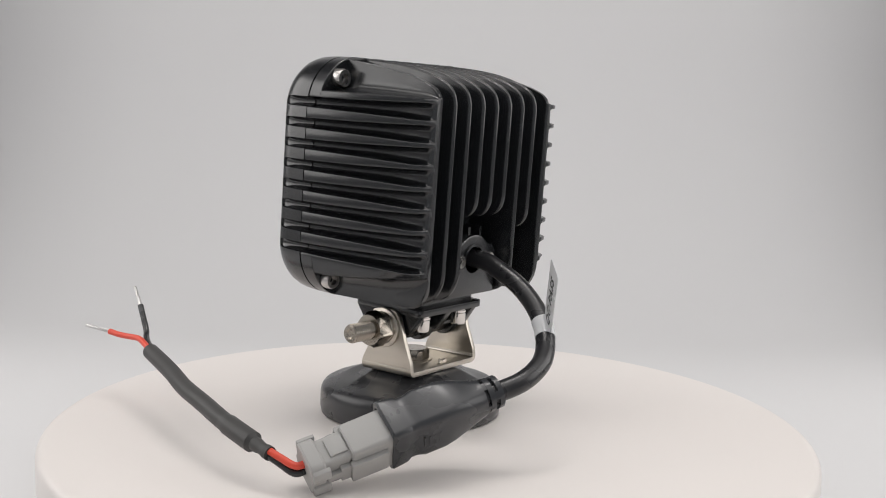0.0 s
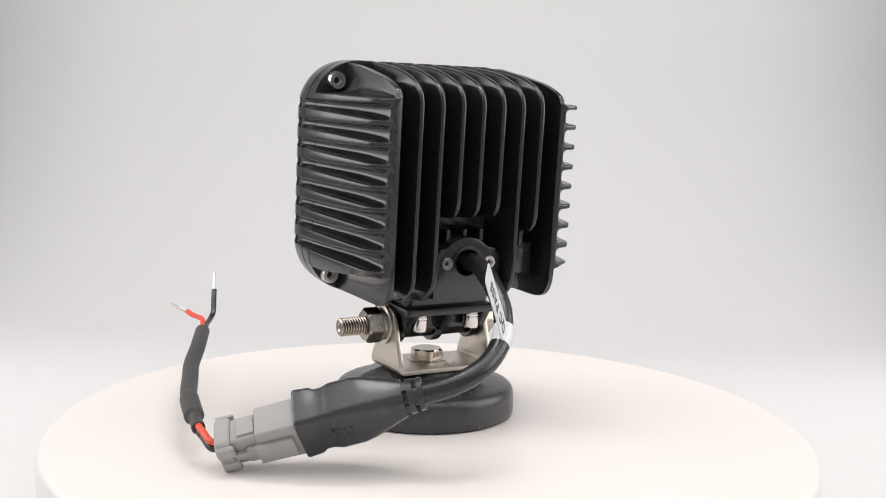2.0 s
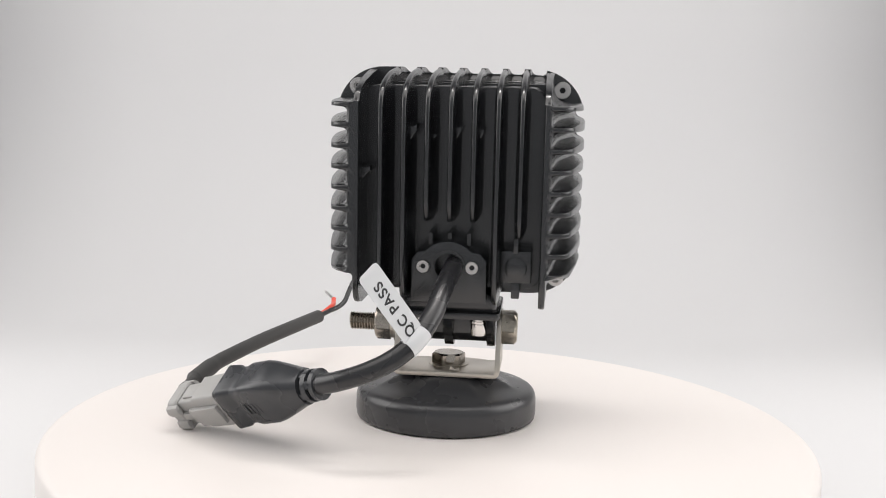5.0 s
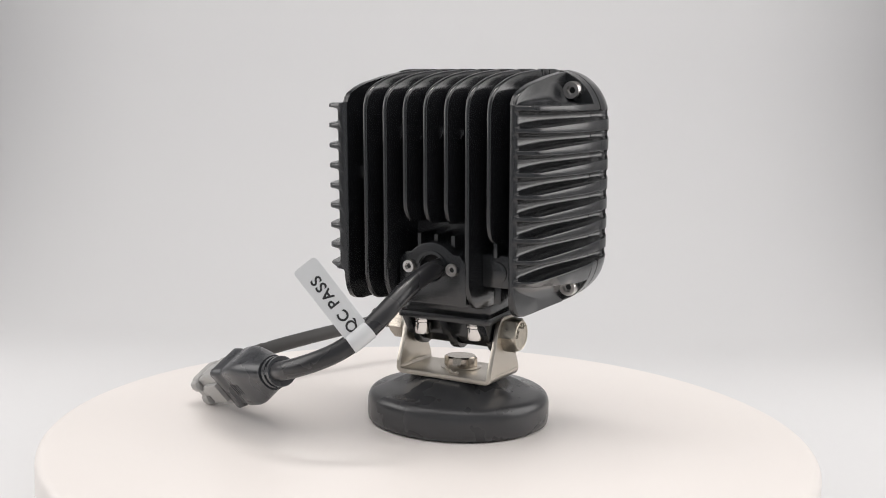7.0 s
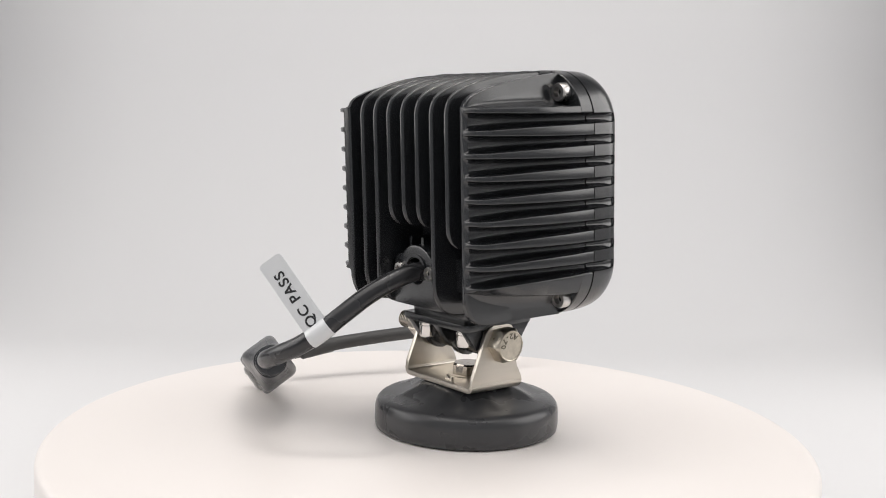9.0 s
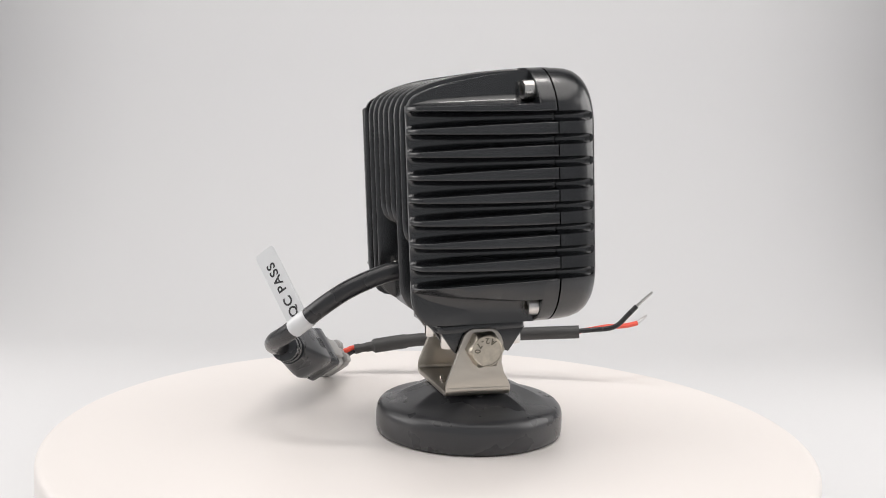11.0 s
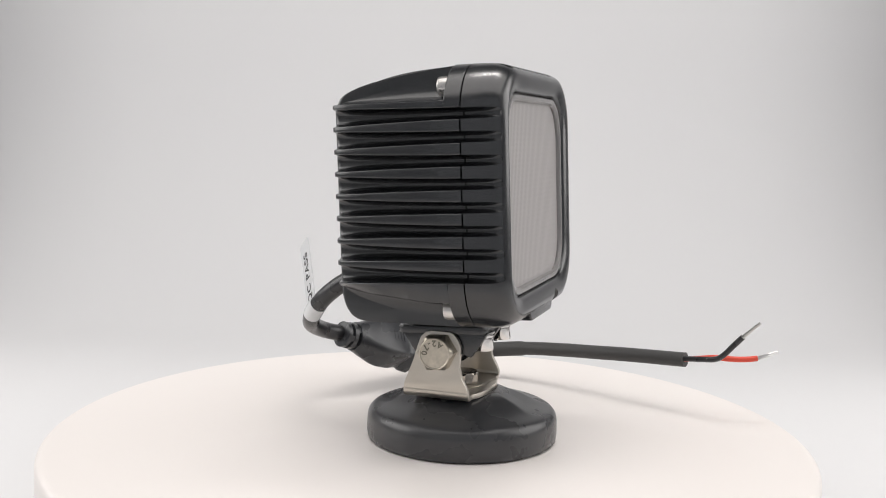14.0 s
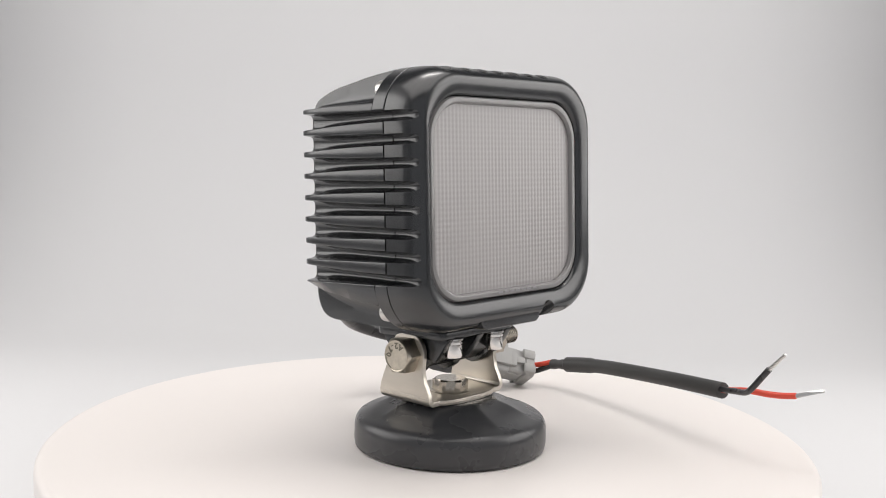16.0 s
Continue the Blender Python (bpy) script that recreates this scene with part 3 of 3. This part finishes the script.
def make_foot():
    bm = bmesh.new()
    # flange and pad under the head
    loft(bm, [[(x, y, z) for x, y in rrect(22.2, 18.6, 3, 4, -0.2, -2.2)] for z in (7.0, 10.0)])
    loft(bm, [[(x, y, z) for x, y in rrect(20.5, 16.5, 4, 4, -0.2, -1.0)] for z in (9.9, 17.5)])
    # three webs round the pivot
    web = [(-19.5, 7.1), (17.0, 7.1), (9.5, -3.0)]
    for k in range(9):
        a = -math.pi * k / 8
        web.append((HY + 7.6 * math.cos(a), -1.0 + 7.6 * math.sin(a)))
    web.append((-13.5, -2.0))
    for a, b in ((-20.4, -16.8), (-2.6, 1.6), (16.0, 19.6)):
        prism(bm, web, a, b, "x")
    body = [(-10.5, 7.1), (8.0, 7.1), (5.8, -1.5), (1.5, -5.6), (-6.5, -5.6), (-10.0, -1.5)]
    prism(bm, body, -19, 18.5, "x")
    bevel(bm, 0.5, 2, 50)
    f = lift(part("mounting_foot", bm, BLACK, light, "black cast mounting foot with webs"))
    for x in (-12.8, 12.8):
        for y in (-14.2, 13.6):
            bm = bmesh.new()
            down = Matrix.Translation((x, y, 7.1)) @ pose(0, 0, 0, 180, 0, 0)
            lathe(bm, [(3.9, 0), (4.1, 0.2), (4.1, 0.8), (3.9, 1.0), (3.3, 1.1), (3.3, 1.5), (3.75, 1.6), (3.7, 2.4), (3.2, 2.5), (3.2, 2.7)], 32, down)
            cap_screw(bm, 3.5, 5.2, down @ Matrix.Translation((0, 0, 2.7)))
            part("flange_bolt", bm, CHROME, f, "shiny plated steel cap bolt")


make_foot()


def make_lens():
    bm = bmesh.new()
    loft(bm, [[(x, y, z) for x, z in rrect(42.4, 35.8, 14.6, 12, LX, 62.7)] for y in (26.0, 31.4)])
    ob = lift(part("lens", bm, LENS, light, "clear plastic lens with fine square prism grid"))
    # smooth clear rim
    bm = bmesh.new()
    rows = loft(bm, [[(x, y, z) for x, z in rrect(hw, hh, r, 12, LX, 62.7)] for y, hw, hh, r in
                     ((26.0, 44.8, 38.2, 16.1), (33.0, 44.8, 38.2, 16.1), (33.7, 44.3, 37.7, 15.7), (33.9, 43.4, 36.8, 15.1), (33.7, 42.6, 36.0, 14.6), (32.8, 42.0, 35.4, 14.3), (26.0, 42.0, 35.4, 14.3))], caps=False)
    for i in range(len(rows[0])):
        j = (i + 1) % len(rows[0])
        bm.faces.new((rows[-1][i], rows[-1][j], rows[0][j], rows[0][i]))
    part("rim", bm, RIM, ob, "smooth clear lens rim")
    # fine pillow-shaped prisms on the lens, ribbed both ways
    pitch, cuts = 2.05, 4
    step = pitch / cuts
    nx, nz = int(84.8 / step) // 2 * 2, int(71.6 / step) // 2 * 2
    vs, fs, at = [], [], {}
    for i in range(nx + 1):
        for k in range(nz + 1):
            x, z = (i - nx / 2) * step, (k - nz / 2) * step
            dx, dz = max(0, abs(x) - 27.6), max(0, abs(z) - 21.0)
            if math.hypot(dx, dz) > 14.8:
                continue
            u, w = (x / pitch) % 1 * 2 - 1, (z / pitch) % 1 * 2 - 1
            at[i, k] = len(vs)
            vs.append(((LX + x) * MM, (31.8 + 0.15 * (1 - u * u) + 0.07 * (1 - w * w)) * MM, (62.7 + z) * MM))
    for (i, k), a in at.items():
        quad = [at.get(q) for q in ((i, k), (i + 1, k), (i + 1, k + 1), (i, k + 1))]
        if None not in quad:
            fs.append(quad[::-1])
    me = bpy.data.meshes.new("prism_grid")
    me.from_pydata(vs, [], fs)
    for f in me.polygons:
        f.use_smooth = True
    me.materials.append(LENS)
    g = tagged(new("prism_grid", me), kind="stuff")
    g.parent = ob
    for k in range(7):
        bm = bmesh.new()
        x = 6 - 3.6 * k
        prism(bm, [(x, 25.7), (x + 2.6, 25.7), (x + 2.6, 26.5), (x, 26.5)], 33.5, 33.95, "y")
        part("print_bar", bm, PRINT, ob, "small dark printed bar")
    bm = bmesh.new()
    loft(bm, [[(x, y, z) for x, z in rrect(44.4, 37.8, 15.8, 8, LX, 62.7)] for y in (24.2, 25.6)])
    lift(part("reflector", bm, REFLECT, light, "pale satin reflector behind the lens"))


make_lens()

# ---- cable, plug and leads ----
CABLE = [(4.4, -24, 71.2), (4.6, -35.3, 70.4), (3.2, -44.8, 67.2), (1.8, -54.9, 62.3), (-0.6, -64.4, 55.5), (-5.2, -72.1, 48.2), (-12.1, -77.6, 42.0), (-21.3, -81.2, 37.2), (-32.8, -80.8, 32.8), (-43.5, -75.5, 29.3), (-52, -70.2, 26.5)]
TAIL, FRONT, END = Vector((-42.6, -74.2, 29.2)), Vector((-81.2, -54.9, 16.8)), Vector((-108.0, -40.2, 8.6))
ROLL = radians(36)


def plug_frame(o):
    d = (END - TAIL).normalized()
    side = d.cross(Vector((0, 0, 1))).normalized()
    up = side.cross(d)
    c, q = math.cos(ROLL), math.sin(ROLL)
    m = Matrix((side * c + up * q, up * c - side * q, d)).transposed().to_4x4()
    m.translation = o
    return m


def make_cable():
    bm = bmesh.new()
    tube(bm, spline(CABLE, 8), 3.9, 24)
    part("cable", bm, PVC, light, "thick round black cable")
    # moulded boot: strain relief, swelling body, square mouth
    L = (FRONT - TAIL).length
    m = plug_frame(TAIL)
    bm = bmesh.new()
    rings = []
    for z, hw, hh, r in ((-2.5, 5.4, 5.4, 5.3), (-2.2, 6.2, 6.2, 6.1), (-0.2, 6.2, 6.2, 6.1), (-0.1, 4.5, 4.5, 4.4), (1.3, 4.5, 4.5, 4.4), (1.4, 6.4, 6.4, 6.3), (3.6, 6.5, 6.5, 6.3), (3.7, 4.5, 4.5, 4.4),
                         (5.1, 4.5, 4.5, 4.4), (5.2, 6.7, 6.8, 5.8), (7.5, 6.9, 7.0, 5.0), (13, 7.6, 8.6, 4.2), (19, 8.4, 10.2, 3.7), (23, 8.7, 10.7, 3.3), (31, 8.6, 10.5, 2.8), (33.2, 8.1, 10.0, 2.6), (34.4, 7.85, 9.7, 2.5), (37.0, 7.85, 9.7, 2.5), (38.6, 8.5, 10.4, 2.4), (L - 0.8, 8.8, 10.8, 2.2), (L, 8.4, 10.4, 2.0), (L, 7.3, 9.2, 2.2), (L - 2, 7.3, 9.2, 2.2)):
        rings.append([m @ Vector((x, y, z)) for x, y in rrect(hw, hh, r, 5)])
    loft(bm, rings)
    # bridges across the two slotted grooves of the strain relief
    for z0, z1, off in ((-0.3, 1.5, 45), (3.5, 5.3, 0)):
        for k in range(4):
            a = radians(off + 90 * k)
            side, out = Vector((-math.sin(a), math.cos(a), 0)), Vector((math.cos(a), math.sin(a), 0))
            loft(bm, [[m @ (out * r + side * w + Vector((0, 0, z))) for r, w in ((4.0, -1.5), (6.1, -1.5), (6.25, 0), (6.1, 1.5), (4.0, 1.5))] for z in (z0, z1)])
    boot = part("plug_boot", bm, BOOT, light, "dark grey moulded rubber plug boot with strain relief", 30)
    for s in (1, -1):
        for k in range(4):
            bm = bmesh.new()
            z = 25.4 + k * 2.1
            loft(bm, [[m @ Vector(p) for p in ((s * 8.2, -2.6, z), (s * 8.2, -2.6, z + 0.8), (s * 8.2, 2.6, z + 1.2), (s * 8.2, 2.6, z + 0.4))],
                      [m @ Vector(p) for p in ((s * 8.85, -2.6, z), (s * 8.85, -2.6, z + 0.8), (s * 8.85, 2.6, z + 1.2), (s * 8.85, 2.6, z + 0.4))]])
            part("grip_ridge", bm, BOOT, boot)
    # grey connector pair
    m = plug_frame(FRONT)
    Lg = (END - FRONT).length
    bm = bmesh.new()
    for rows in (((-3, 7.2, 8.9, 1.8), (14.5, 6.9, 8.4, 1.4), (15.0, 6.5, 8.0, 1.2)), ((14, 5.8, 6.8, 1.4), (24.5, 5.6, 6.6, 1.4)), ((24.6, 6.6, 7.0, 2.4), (25.3, 7.4, 7.6, 3.0), (29.6, 7.4, 7.6, 3.0), (30.3, 6.8, 7.0, 2.4))):
        loft(bm, [[m @ Vector((x, y, z)) for x, y in rrect(hw, hh, r, 4)] for z, hw, hh, r in rows])
    body = part("connector", bm, GREY, light, "light grey plastic two-pole connector")
    for s in (1, -1):
        bm = bmesh.new()
        for lo, hi in (((s * 6.2, -5.2, 2.0), (s * 9.0, 4.2, 16.0)), ((s * 5.2, -4.2, 15.8), (s * 7.6, 3.2, 19.6))):
            box(bm, (min(lo[0], hi[0]), lo[1], lo[2]), (max(lo[0], hi[0]), hi[1], hi[2]))
        bevel(bm, 0.5, 2, 40)
        bm.transform(m)
        part("latch", bm, GREY, body, "grey locking latch")
        bm = bmesh.new()
        box(bm, (-3.6, min(s * 6.0, s * 7.6), 15.5), (3.6, max(s * 6.0, s * 7.6), 22.0))
        bevel(bm, 0.4, 2, 40)
        bm.transform(m)
        part("latch", bm, GREY, body, "grey locking latch")
        bm = bmesh.new()
        box(bm, (min(s * 5.2, s * 7.6), -2.0, 19.0), (max(s * 5.2, s * 7.6), 1.6, 24.5))
        bevel(bm, 0.6, 2, 40)
        bm.transform(m)
        part("tab", bm, GREY, body)
        for dy in (-3.9, 3.9):
            bm = bmesh.new()
            loft(bm, [[(s * (6.6 + u), dy + v * 2.9, z) for u, v in ((0, -1), (1.6, -0.8), (2.3, 0), (1.6, 0.8), (0, 1))] for z in (23.6, 30.0)])
            bevel(bm, 0.5, 2, 40)
            bm.transform(m)
            part("locking_lug", bm, GREY, body)


make_cable()

SLEEVE = [(-111.6, -29.0, 12.4), (-110.1, -17.1, 14.4), (-107.0, 1.0, 17.2), (-101.4, 19.5, 19.3), (-95.4, 38.5, 21.0), (-87.4, 58.0, 23.1), (-77.5, 84.2, 25.3)]


def make_leads():
    bm = bmesh.new()
    pts = spline(SLEEVE, 10)

    def swell(t):
        return 2.6 if t < 0.04 else (2.3 if t < 0.1 else (2.6 if t < 0.14 else (3.85 if t < 0.31 else 3.45)))
    tube(bm, pts, swell, 22)
    part("heat_shrink_sleeve", bm, SHRINK, light, "charcoal heat-shrink sleeve over two leads", 40)
    for name, mtl, path, tip, dx, lab in (
            ("black_lead", PVC, [(-77.6, 81, 25.6), (-73.5, 91, 27.0), (-69.6, 98, 28.4), (-66.9, 101.8, 31.0), (-65.4, 106, 36.0), (-63.9, 110.1, 40.8)], (-61.6, 117.5, 48.4), (-108.0, -40, 7.6), "thin black lead with stripped end"),
            ("red_lead", RED, [(-78.2, 81, 25.0), (-75.6, 90, 26.8), (-73.6, 98.0, 28.4), (-73.9, 105, 28.4), (-75.0, 111, 28.6), (-76.0, 116.6, 29.4)], (-82.6, 125.3, 32.0), (-108.6, -41, 10.6), "thin red lead with stripped end")):
        bm = bmesh.new()
        tube(bm, spline(path, 8), 1.3, 14)
        lead = part(name, bm, mtl, light, lab)
        bm = bmesh.new()
        start = Vector(dx)
        run, tail = (END - FRONT).normalized(), Vector((-111.6, -29.0, 12.4 + (0.9 if mtl is RED else -0.9)))
        tube(bm, spline([start - run * 4, start + run * 1.5, start.lerp(tail, 0.6) + run * 0.8, tail, SLEEVE[1]], 8), 1.35, 14)
        part(name, bm, mtl, light, "short lead between connector and sleeve")
        a, b = Vector(path[-1]), Vector(tip)
        d = (b - a).normalized()
        n1 = d.orthogonal().normalized()
        n2 = d.cross(n1)
        bm = bmesh.new()
        for j in range(5):
            w = 2 * math.pi * j / 5
            pts = []
            for i in range(15):
                t = i / 14
                r = 0.45 * (1.3 - 0.5 * t)
                pts.append(a - d * 0.6 + (b - a + d * 0.6) * t + (n1 * math.cos(w + 5 * t) + n2 * math.sin(w + 5 * t)) * r)
            tube(bm, pts, 0.36, 6)
        part("bare_strands", bm, TIN, lead, "tinned bare wire strands")


make_leads()


def make_tag():
    # a folded paper flag round the cable
    a, b = Vector((-19.2, -83.3, 77.8)), Vector((-24.5, -89.6, 72.8))
    low = Vector((-5.1, -73.9, 48.6))
    mid = (a + b) / 2
    along = (mid - low).normalized()
    across = a - b
    across = (across - along * across.dot(along)).normalized()
    normal = across.cross(along)
    L = (mid - low).length + 0.7
    W = 5.2
    r = 1.6
    out = []
    for x, y in ((-W, 1.0), (-W, L - r), (-W + r * 0.3, L - r * 0.3), (-W + r, L), (W - r, L), (W - r * 0.3, L - r * 0.3), (W, L - r), (W, 1.0)):
        out.append((x, y))
    m = Matrix((across, along, normal)).transposed().to_4x4()
    m.translation = low
    bm = bmesh.new()
    prism(bm, out, -0.16, 0.16, "z")
    bm.transform(m)
    tag = part("label_tag", bm, PAPER, light, "white paper flag label folded round the cable")
    # the turn round the cable
    bm = bmesh.new()
    line = spline(CABLE, 24)
    near = sorted(range(len(line)), key=lambda i: (line[i] - low).length)[0]
    reach = [p for p in line[max(0, near - 30):near + 30] if (p - low).length < 5.1]
    tube(bm, reach, 4.15, 28)
    part("wrap", bm, PAPER, tag)
    mm = m.copy()
    mm.translation = m.translation * MM
    for side in (1, -1):
        turn = pose(0, 0, 0, 0, 0, 90) if side > 0 else pose(0, 0, 0, 0, 180, 0) @ pose(0, 0, 0, 0, 0, 90)
        words("lettering", "QC PASS", 6.0, INK, tag, mm @ Matrix.Translation((0, 0.0152, side * 0.00022)) @ turn, "black printed words", bold=0.13, spread=1.14)


make_tag()


# ---- what moves ----
def motions():
    walk(turntable, [(t, pose(0, 0, 0, 0, 0, a)) for t, a in TURN])
    walk(light, [(t, pose(0, 0, 0, 0, 0, a) @ pose(BASE[0], BASE[1], 0.0003, 0, 0, FACING)) for t, a in TURN])


motions()
